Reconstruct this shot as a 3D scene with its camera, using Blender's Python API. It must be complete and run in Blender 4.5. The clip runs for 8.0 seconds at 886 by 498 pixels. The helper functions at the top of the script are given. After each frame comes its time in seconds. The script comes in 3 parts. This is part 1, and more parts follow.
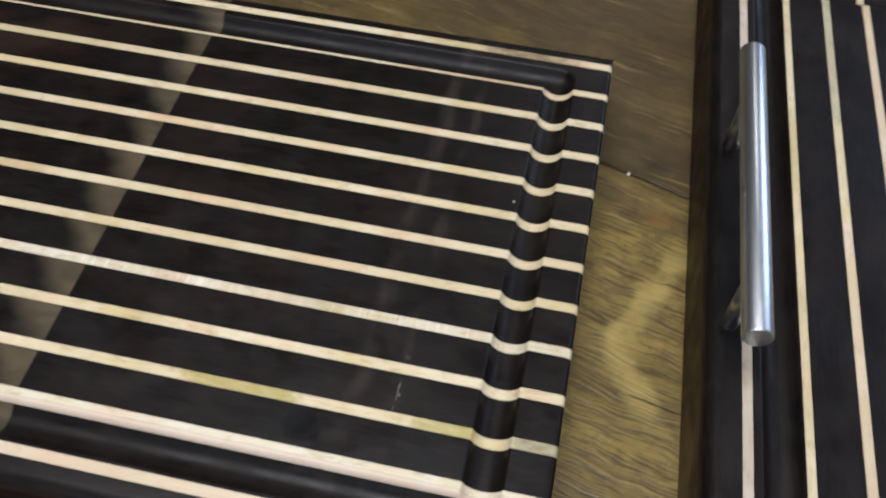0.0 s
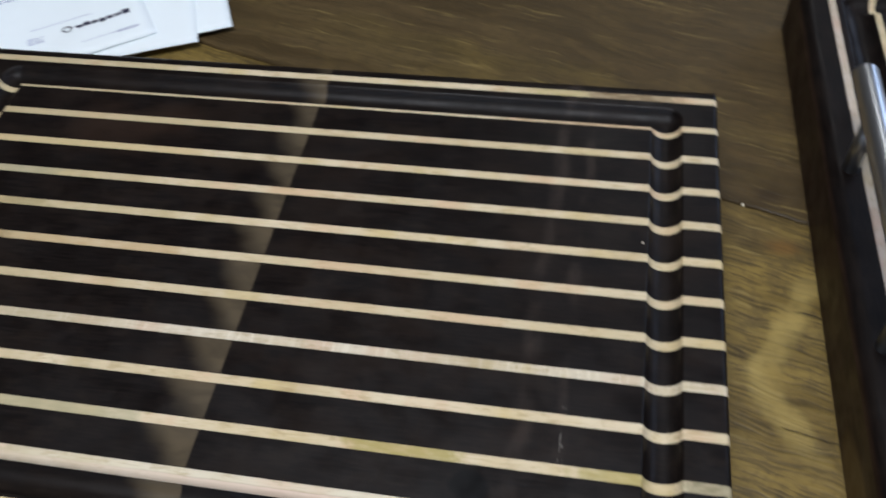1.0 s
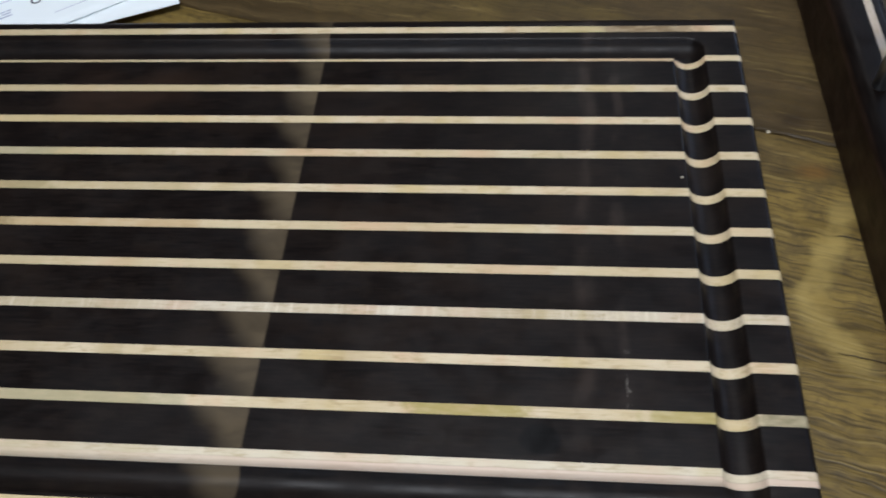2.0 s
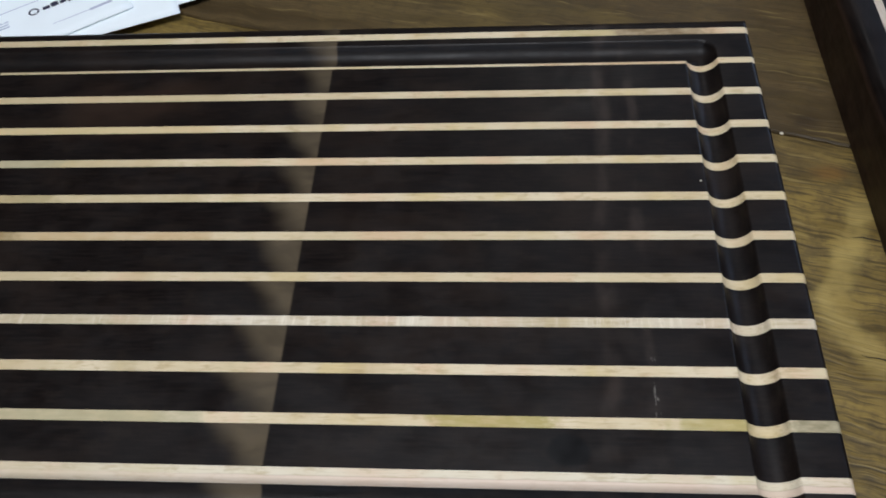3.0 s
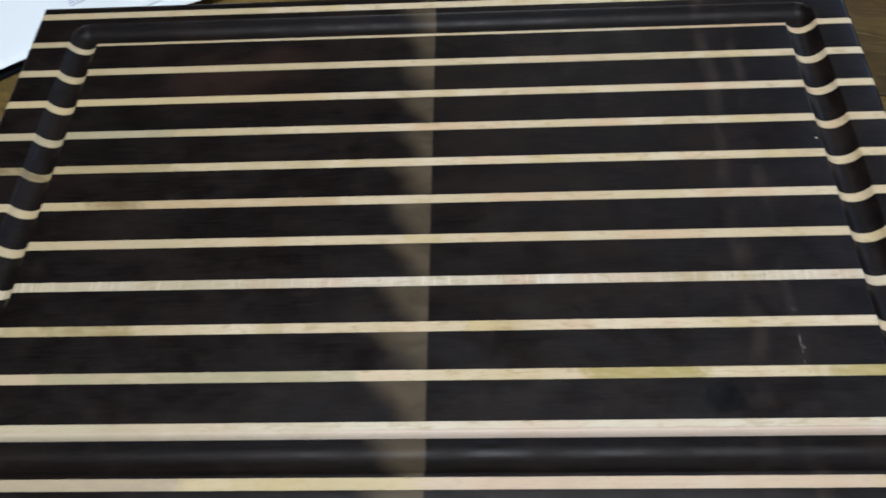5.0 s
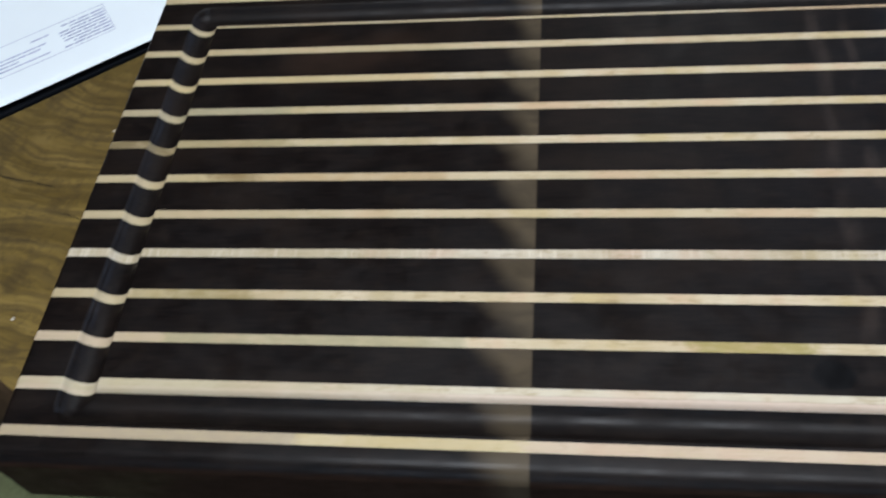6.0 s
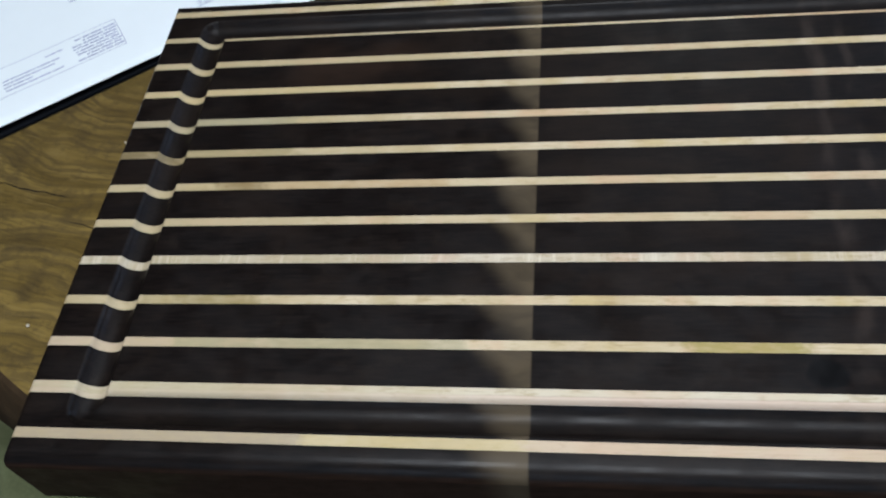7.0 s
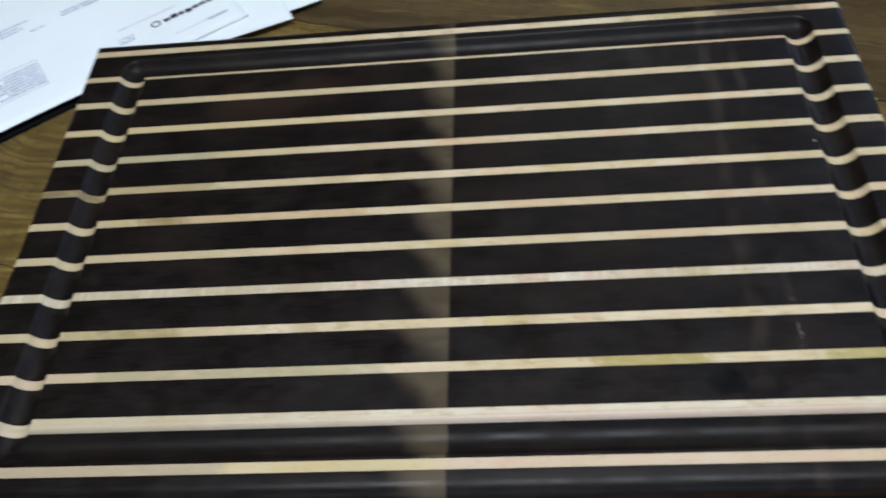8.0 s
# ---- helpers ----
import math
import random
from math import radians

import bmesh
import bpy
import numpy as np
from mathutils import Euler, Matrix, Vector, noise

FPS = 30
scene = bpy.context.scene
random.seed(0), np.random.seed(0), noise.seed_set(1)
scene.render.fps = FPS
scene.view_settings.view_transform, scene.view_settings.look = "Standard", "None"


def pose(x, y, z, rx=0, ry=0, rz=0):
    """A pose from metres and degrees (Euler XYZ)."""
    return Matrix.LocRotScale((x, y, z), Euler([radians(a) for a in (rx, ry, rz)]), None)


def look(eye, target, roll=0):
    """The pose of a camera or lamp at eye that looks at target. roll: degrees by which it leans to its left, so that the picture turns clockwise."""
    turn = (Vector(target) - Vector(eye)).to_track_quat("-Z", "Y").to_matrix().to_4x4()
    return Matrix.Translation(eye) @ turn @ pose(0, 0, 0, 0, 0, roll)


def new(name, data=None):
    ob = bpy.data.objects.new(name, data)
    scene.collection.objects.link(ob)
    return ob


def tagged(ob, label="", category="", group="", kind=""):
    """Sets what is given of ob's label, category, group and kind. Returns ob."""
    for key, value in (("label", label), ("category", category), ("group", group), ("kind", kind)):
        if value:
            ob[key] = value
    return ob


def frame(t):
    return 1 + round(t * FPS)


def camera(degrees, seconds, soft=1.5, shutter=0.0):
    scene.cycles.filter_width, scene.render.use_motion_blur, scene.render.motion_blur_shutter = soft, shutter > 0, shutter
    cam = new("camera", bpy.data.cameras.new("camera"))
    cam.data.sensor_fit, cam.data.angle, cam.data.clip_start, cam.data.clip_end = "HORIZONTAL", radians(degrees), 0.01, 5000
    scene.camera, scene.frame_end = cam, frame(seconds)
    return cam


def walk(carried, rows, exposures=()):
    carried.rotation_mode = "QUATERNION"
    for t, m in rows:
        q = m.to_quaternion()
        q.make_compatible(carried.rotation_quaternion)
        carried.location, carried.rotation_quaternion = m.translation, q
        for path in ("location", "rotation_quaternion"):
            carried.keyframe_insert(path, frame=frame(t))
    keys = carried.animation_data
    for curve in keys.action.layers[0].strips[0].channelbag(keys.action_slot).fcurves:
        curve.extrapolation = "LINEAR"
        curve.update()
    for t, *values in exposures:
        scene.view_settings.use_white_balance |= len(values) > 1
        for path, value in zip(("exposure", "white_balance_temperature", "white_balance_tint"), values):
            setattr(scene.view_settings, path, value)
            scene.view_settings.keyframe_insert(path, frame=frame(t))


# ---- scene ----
cam = camera(53.45, 8.0, soft=1.8, shutter=0.6)
PATH = [
    (0, (0.4945, -0.4463, 0.4389), (0.2945, 0.7128, -1.1787), 2.58),
    (0.1, (0.4880, -0.4464, 0.4385), (0.3136, 0.7284, -1.1707), 3.60),
    (0.2, (0.4806, -0.4461, 0.4380), (0.3007, 0.7429, -1.1601), 2.83),
    (0.3, (0.4717, -0.4483, 0.4394), (0.2540, 0.7472, -1.1491), 1.03),
    (0.4, (0.4622, -0.4502, 0.4413), (0.2082, 0.7528, -1.1361), -0.67),
    (0.5, (0.4541, -0.4519, 0.4438), (0.1756, 0.7601, -1.1225), -1.60),
    (0.6, (0.4510, -0.4537, 0.4442), (0.1492, 0.7693, -1.1092), -2.43),
    (0.7, (0.4460, -0.4550, 0.4440), (0.1382, 0.7747, -1.1029), -2.89),
    (0.8, (0.4448, -0.4568, 0.4463), (0.1171, 0.7725, -1.0969), -4.44),
    (0.9, (0.4431, -0.4557, 0.4442), (0.1214, 0.7747, -1.0993), -4.94),
    (1, (0.4411, -0.4554, 0.4441), (0.1450, 0.7714, -1.1075), -5.29),
    (1.1, (0.4380, -0.4545, 0.4410), (0.1825, 0.7623, -1.1255), -4.68),
    (1.2, (0.4349, -0.4560, 0.4399), (0.1999, 0.7518, -1.1368), -4.54),
    (1.3, (0.4316, -0.4577, 0.4390), (0.1949, 0.7509, -1.1368), -4.80),
    (1.4, (0.4284, -0.4606, 0.4385), (0.1980, 0.7533, -1.1341), -5.10),
    (1.5, (0.4249, -0.4588, 0.4354), (0.2222, 0.7491, -1.1457), -4.91),
    (1.6, (0.4184, -0.4581, 0.4342), (0.2413, 0.7449, -1.1537), -4.56),
    (1.7, (0.4120, -0.4595, 0.4343), (0.2288, 0.7452, -1.1516), -4.96),
    (1.8, (0.4056, -0.4579, 0.4334), (0.2214, 0.7428, -1.1555), -5.18),
    (1.9, (0.3999, -0.4542, 0.4317), (0.2126, 0.7281, -1.1705), -5.94),
    (2, (0.3940, -0.4509, 0.4302), (0.2026, 0.7100, -1.1870), -6.54),
    (2.1, (0.3879, -0.4497, 0.4304), (0.1971, 0.7080, -1.1893), -6.58),
    (2.2, (0.3844, -0.4501, 0.4313), (0.1810, 0.7172, -1.1799), -7.14),
    (3.3, (0.3772, -0.4453, 0.4240), (0.2275, 0.7318, -1.1860), -6.55),
    (3.5, (0.3749, -0.4452, 0.4255), (0.2270, 0.7297, -1.1863), -7.00),
    (3.6, (0.3698, -0.4458, 0.4231), (0.2374, 0.7303, -1.1891), -6.40),
    (3.8, (0.3599, -0.4474, 0.4191), (0.2369, 0.6925, -1.2196), -6.63),
    (3.9, (0.3525, -0.4489, 0.4186), (0.2261, 0.6848, -1.2242), -6.68),
    (4, (0.3463, -0.4544, 0.4191), (0.2135, 0.6956, -1.2118), -6.62),
    (4.1, (0.3404, -0.4538, 0.4195), (0.2400, 0.7003, -1.2108), -5.77),
    (4.3, (0.3285, -0.4549, 0.4202), (0.3076, 0.6893, -1.2201), -3.94),
    (4.5, (0.3220, -0.4564, 0.4233), (0.2692, 0.6613, -1.2343), -4.94),
    (4.6, (0.3131, -0.4594, 0.4253), (0.2403, 0.6674, -1.2255), -5.28),
    (4.7, (0.3052, -0.4593, 0.4262), (0.2284, 0.6733, -1.2203), -5.02),
    (5.8, (0.2813, -0.4805, 0.4405), (0.0467, 0.6754, -1.1747), -9.50),
    (6, (0.2777, -0.4813, 0.4335), (0.0022, 0.6507, -1.1921), -11.01),
    (6.1, (0.2780, -0.4819, 0.4336), (-0.0146, 0.6322, -1.2014), -11.77),
    (6.2, (0.2786, -0.4830, 0.4329), (-0.0298, 0.6187, -1.2076), -12.47),
    (6.3, (0.2792, -0.4838, 0.4331), (-0.0387, 0.6115, -1.2100), -12.95),
    (6.4, (0.2786, -0.4835, 0.4330), (-0.0371, 0.6221, -1.2035), -12.61),
    (6.5, (0.2782, -0.4826, 0.4319), (-0.0164, 0.6425, -1.1951), -11.85),
    (6.6, (0.2804, -0.4864, 0.4350), (-0.0078, 0.6601, -1.1782), -11.93),
    (6.7, (0.2819, -0.4876, 0.4363), (-0.0214, 0.6703, -1.1660), -12.44),
    (6.8, (0.2836, -0.4895, 0.4381), (-0.0260, 0.6576, -1.1707), -12.47),
    (6.9, (0.2850, -0.4874, 0.4377), (-0.0220, 0.6493, -1.1790), -12.32),
    (7, (0.2865, -0.4889, 0.4394), (-0.0227, 0.6587, -1.1691), -12.60),
    (7.1, (0.2885, -0.4893, 0.4407), (-0.0243, 0.6627, -1.1640), -12.73),
    (7.2, (0.2908, -0.4910, 0.4429), (-0.0090, 0.6713, -1.1568), -12.29),
    (7.3, (0.2927, -0.4920, 0.4443), (0.0039, 0.6848, -1.1468), -12.00),
    (7.4, (0.2950, -0.4925, 0.4459), (0.0077, 0.6888, -1.1422), -11.83),
    (7.5, (0.2967, -0.4928, 0.4470), (0.0248, 0.6872, -1.1447), -11.43),
    (7.6, (0.2986, -0.4939, 0.4471), (0.0376, 0.6947, -1.1401), -11.16),
    (7.8, (0.3028, -0.4959, 0.4483), (0.0664, 0.7039, -1.1343), -10.82),
    (7.9, (0.3044, -0.4973, 0.4481), (0.0832, 0.7124, -1.1291), -10.45),
    (8, (0.3064, -0.4979, 0.4486), (0.1129, 0.7078, -1.1353), -9.84),
]
walk(cam, [(t, look(eye, target, roll)) for t, eye, target, roll in PATH],
     [(0.0, 0.16, 6370, 10), (0.4, 0.07, 6330, 10), (0.6, -0.16, 6290, 10), (2.0, -0.17, 6310, 10), (4.5, -0.19, 6240, 10), (6.0, -0.12, 6210, 9), (8.0, -0.14, 6160, 8)])

# ---------------------------------------------------------------- light
LAMP_POWER, WINDOW_POWER, SIDE_WINDOW_POWER, SHEEN_POWER = 20.2, 16.0, 15.0, 3.6
SHEEN_AT = (0.62, 1.85)
LAMP_AT = (0.34, -0.38, 1.36)
world = bpy.data.worlds.new("world")
scene.world = world
world.use_nodes = True
wn = world.node_tree.nodes
sky = wn.new("ShaderNodeTexSky")
sky.sky_type, sky.sun_disc = "NISHITA", False
sky.sun_elevation, sky.sun_rotation = radians(35), radians(100)
wn["Background"].inputs["Strength"].default_value = 0.08
world.node_tree.links.new(sky.outputs[0], wn["Background"].inputs[0])


def area_lamp(name, at, target, sx, sy, power, color):
    data = bpy.data.lights.new(name, "AREA")
    data.shape, data.size, data.size_y, data.energy, data.color = "RECTANGLE", sx, sy, power, color
    ob = new(name, data)
    ob.matrix_world = look(at, target)
    return ob


# unseen overhead key light, hung low so that it falls off sideways
area_lamp("overhead_light", LAMP_AT, (LAMP_AT[0], LAMP_AT[1], 0), 0.85, 0.42, LAMP_POWER, (0.97, 1.0, 1.05))
area_lamp("window_light", (0.25, -2.36, 0.95), (0.25, 0.0, 0.95), 1.75, 1.15, WINDOW_POWER, (0.66, 0.80, 1.0))
area_lamp("side_window_light", (1.72, 1.2, 0.95), (0.6, 1.2, 0.95), 1.6, 1.15, SIDE_WINDOW_POWER, (0.55, 0.70, 1.0))
# unseen extra lamp, added to lay a sheen on the right of the boards
area_lamp("sheen_light", (*SHEEN_AT, 1.63), (*SHEEN_AT, 0), 0.24, 1.35, SHEEN_POWER, (1.0, 1.0, 0.98))

# ---------------------------------------------------------------- materials
OLIVE, UMBER, ROSE = (0.36, 0.29, 0.085), (0.16, 0.10, 0.045), (0.62, 0.455, 0.355)


class Nodes:
    """A small wrapper that builds one material's node tree."""

    def __init__(self, name, roughness=0.5, metallic=0.0, specular=0.5):
        self.mat = bpy.data.materials.new(name)
        self.mat.use_nodes = True
        self.tree = self.mat.node_tree
        self.bsdf = self.tree.nodes["Principled BSDF"]
        self.bsdf.inputs["Roughness"].default_value = roughness
        self.bsdf.inputs["Metallic"].default_value = metallic
        self.bsdf.inputs["Specular IOR Level"].default_value = specular

    def put(self, socket, value):
        if isinstance(value, bpy.types.NodeSocket):
            self.tree.links.new(value, socket)
        elif isinstance(value, (tuple, list)) and len(value) == 3 and socket.type == "RGBA":
            socket.default_value = (*value, 1)
        else:
            socket.default_value = value

    def node(self, kind, **ins):
        n = self.tree.nodes.new(kind)
        for k, v in ins.items():
            self.put(n.inputs[k], v)
        return n

    def coords(self):
        return self.node("ShaderNodeTexCoord").outputs["Object"]

    def random(self):
        return self.node("ShaderNodeObjectInfo").outputs["Random"]

    def math(self, op, a, b=0.0, c=0.0, clamp=False):
        n = self.tree.nodes.new("ShaderNodeMath")
        n.operation, n.use_clamp = op, clamp
        for s, v in zip(n.inputs, (a, b, c)):
            self.put(s, v)
        return n.outputs[0]

    def xyz(self, vec):
        n = self.node("ShaderNodeSeparateXYZ", Vector=vec)
        return n.outputs

    def mapping(self, vec, loc=(0, 0, 0), rot=(0, 0, 0), scale=(1, 1, 1)):
        n = self.node("ShaderNodeMapping", Vector=vec, Location=loc, Rotation=rot, Scale=scale)
        return n.outputs[0]

    def shift(self, vec, amount):
        """Moves the pattern by amount in z, so that each piece has its own."""
        c = self.node("ShaderNodeCombineXYZ", X=amount, Y=amount, Z=amount)
        n = self.tree.nodes.new("ShaderNodeVectorMath")
        n.operation = "ADD"
        self.put(n.inputs[0], vec)
        self.put(n.inputs[1], c.outputs[0])
        return n.outputs[0]

    def noise(self, vec, scale, detail=3.0, rough=0.55, distortion=0.0):
        n = self.node("ShaderNodeTexNoise", Vector=vec, Scale=scale, Detail=detail, Roughness=rough, Distortion=distortion)
        return n.outputs[0]

    def step(self, value, lo, hi, out_lo=0.0, out_hi=1.0):
        n = self.node("ShaderNodeMapRange", Value=value)
        n.interpolation_type = "SMOOTHSTEP"
        for key, v in (("From Min", lo), ("From Max", hi), ("To Min", out_lo), ("To Max", out_hi)):
            self.put(n.inputs[key], v)
        return n.outputs[0]

    def mix(self, fac, a, b, blend="MIX"):
        n = self.tree.nodes.new("ShaderNodeMix")
        n.data_type, n.blend_type = "RGBA", blend
        self.put(n.inputs[0], fac)
        self.put(n.inputs[6], a)
        self.put(n.inputs[7], b)
        return n.outputs[2]

    def bump(self, height, strength, distance):
        n = self.node("ShaderNodeBump", Height=height, Strength=strength, Distance=distance)
        self.tree.links.new(n.outputs[0], self.bsdf.inputs["Normal"])

    def color(self, v):
        self.put(self.bsdf.inputs["Base Color"], v)

    def rough(self, v):
        self.put(self.bsdf.inputs["Roughness"], v)


def dark_hardwood(name, wedge=True):
    """Oiled, nearly black hardwood; the left half of each strip ends in a paler sapwood wedge at the joint in the middle."""
    m = Nodes(name, roughness=0.36, specular=0.18)
    p, r = m.coords(), m.random()
    own = m.shift(p, m.math("MULTIPLY", r, 3.0))
    x, y, z = m.xyz(p)[0:3]
    grain = m.noise(m.mapping(own, scale=(6, 60, 60)), 12, 5, 0.65)
    cloud = m.noise(m.mapping(own, scale=(1, 2.2, 1)), 16, 3, 0.5)
    base = m.mix(m.step(grain, 0.3, 0.75), (0.0034, 0.0024, 0.0021), (0.0108, 0.0074, 0.0063))
    base = m.mix(m.math("MULTIPLY", m.step(cloud, 0.46, 0.70), 0.42), base, (0.0190, 0.0120, 0.0085))
    smudge = m.noise(m.mapping(own, scale=(1, 1.5, 1)), 48, 5, 0.7)
    base = m.mix(m.math("MULTIPLY", m.step(smudge, 0.50, 0.70), 0.60), base, (0.0150, 0.0104, 0.0078))
    base = m.mix(m.math("MULTIPLY", m.step(smudge, 0.46, 0.32), 0.50), base, (0.0022, 0.0017, 0.0018))
    # the sides were left unoiled: brown, with the grain showing
    side = m.step(y, -0.3384, -0.3400) if wedge else m.step(y, 0.0186, 0.0204)
    fleck = m.noise(m.mapping(own, scale=(3, 20, 30)), 14, 4, 0.6)
    base = m.mix(m.math("MULTIPLY", side, 0.85), base, m.mix(m.step(fleck, 0.3, 0.7), (0.016, 0.0084, 0.0052), (0.044, 0.0235, 0.0150)))
    if wedge:
        # reddish zone round a buried knot
        kx = m.math("MULTIPLY", m.math("SUBTRACT", x, 0.140), 16.0)
        ky = m.math("MULTIPLY", m.math("ADD", y, 0.060), 30.0)
        kd = m.math("ADD", m.math("MULTIPLY", kx, kx), m.math("MULTIPLY", ky, ky))
        kn = m.math("MULTIPLY", m.step(kd, 1.0, 0.1), m.step(cloud, 0.30, 0.62))
        base = m.mix(m.math("MULTIPLY", kn, 0.6), base, (0.030, 0.017, 0.011))
        # sapwood wedge: a sharp edge at the joint, feathered away from it
        d = m.math("SUBTRACT", 0.2622, x)
        turn = m.math("FRACT", m.math("MULTIPLY", y, -1.0 / 0.027))
        wide = m.math("ADD", m.math("MULTIPLY", turn, -0.018), 0.024)
        wide = m.math("MULTIPLY", wide, m.math("ADD", m.math("MULTIPLY", y, -1.5), 0.85))
        curl = m.noise(m.mapping(own, rot=(0, 0, radians(-40)), scale=(7, 22, 9)), 3.0, 3, 0.55, 0.5)
        slant = m.noise(own, 30, 2, 0.5)
        reach = m.math("ADD", d, m.math("ADD", m.math("MULTIPLY", m.math("SUBTRACT", curl, 0.5), 0.016),
                                        m.math("MULTIPLY", m.math("SUBTRACT", slant, 0.5), 0.016)))
        fade = m.step(m.math("SUBTRACT", reach, wide), 0.008, -0.012)
        fade = m.math("MULTIPLY", fade, m.step(d, -0.0004, 0.0012))
        fade = m.math("MULTIPLY", fade, m.step(curl, 0.25, 0.60, 0.70, 1.0))
        base = m.mix(fade, base, m.mix(m.step(curl, 0.3, 0.7), (0.062, 0.047, 0.029), (0.092, 0.069, 0.042)))
        # two faint brown streaks that cross all strips on the other half
        wob = m.math("MULTIPLY", m.math("SUBTRACT", m.noise(p, 9, 2), 0.5), 0.030)
        sx = m.math("ADD", m.math("ADD", x, wob), m.math("MULTIPLY", y, -0.03))
        s1 = m.step(m.math("ABSOLUTE", m.math("SUBTRACT", sx, 0.428)), 0.007, 0.001)
        s2 = m.step(m.math("ABSOLUTE", m.math("SUBTRACT", sx, 0.446)), 0.005, 0.001)
        st = m.math("MULTIPLY", m.math("MAXIMUM", s1, s2), m.step(m.noise(m.mapping(p, scale=(1, 0.5, 1)), 45, 3), 0.38, 0.68))
        base = m.mix(m.math("MULTIPLY", st, 0.40), base, (0.055, 0.040, 0.032))
        gx = m.math("MULTIPLY", m.math("SUBTRACT", x, 0.402), 90.0)
        gy = m.math("MULTIPLY", m.math("ADD", y, 0.283), 120.0)
        gd = m.math("ADD", m.math("ADD", m.math("MULTIPLY", gx, gx), m.math("MULTIPLY", gy, gy)), m.math("MULTIPLY", m.math("SUBTRACT", slant, 0.5), 2.0))
        base = m.mix(m.step(gd, 1.0, 0.4), base, (0.0012, 0.0010, 0.0012))
        # small pale nicks in the finish along those streaks
        f1 = m.step(m.math("ABSOLUTE", m.math("SUBTRACT", m.math("ADD", x, m.math("MULTIPLY", wob, 0.15)), 0.4425)), 0.0016, 0.0006)
        f2 = m.step(m.math("ABSOLUTE", m.math("ADD", y, 0.252)), 0.022, 0.010)
        fl = m.math("MULTIPLY", m.math("MULTIPLY", f1, f2), m.step(m.noise(m.mapping(p, scale=(1.6, 0.7, 1)), 330, 2), 0.55, 0.68, 0.0, 0.55))
        base = m.mix(fl, base, (0.20, 0.18, 0.155))
    else:
        # one brown blotch low on the side
        bx = m.math("MULTIPLY", m.math("SUBTRACT", x, 0.135), 26.0)
        bz = m.math("MULTIPLY", m.math("SUBTRACT", z, 0.010), 50.0)
        bd = m.math("ADD", m.math("ADD", m.math("MULTIPLY", bx, bx), m.math("MULTIPLY", bz, bz)), m.math("MULTIPLY", m.math("SUBTRACT", cloud, 0.5), 1.2))
        bl = m.math("MULTIPLY", m.step(bd, 0.9, 0.3), m.math("GREATER_THAN", y, 0.012))
        base = m.mix(m.math("MULTIPLY", bl, 0.8), base, (0.11, 0.07, 0.025))
    m.color(base)
    # routed and sawn faces are less polished than the top
    sawn = m.step(z, 0.0474, 0.0450, 0.0, 0.05)
    m.rough(m.math("ADD", m.step(m.noise(own, 34, 5, 0.65), 0.30, 0.70, 0.30, 0.52), sawn))
    m.bump(grain, 0.10, 0.0006)
    return m.mat


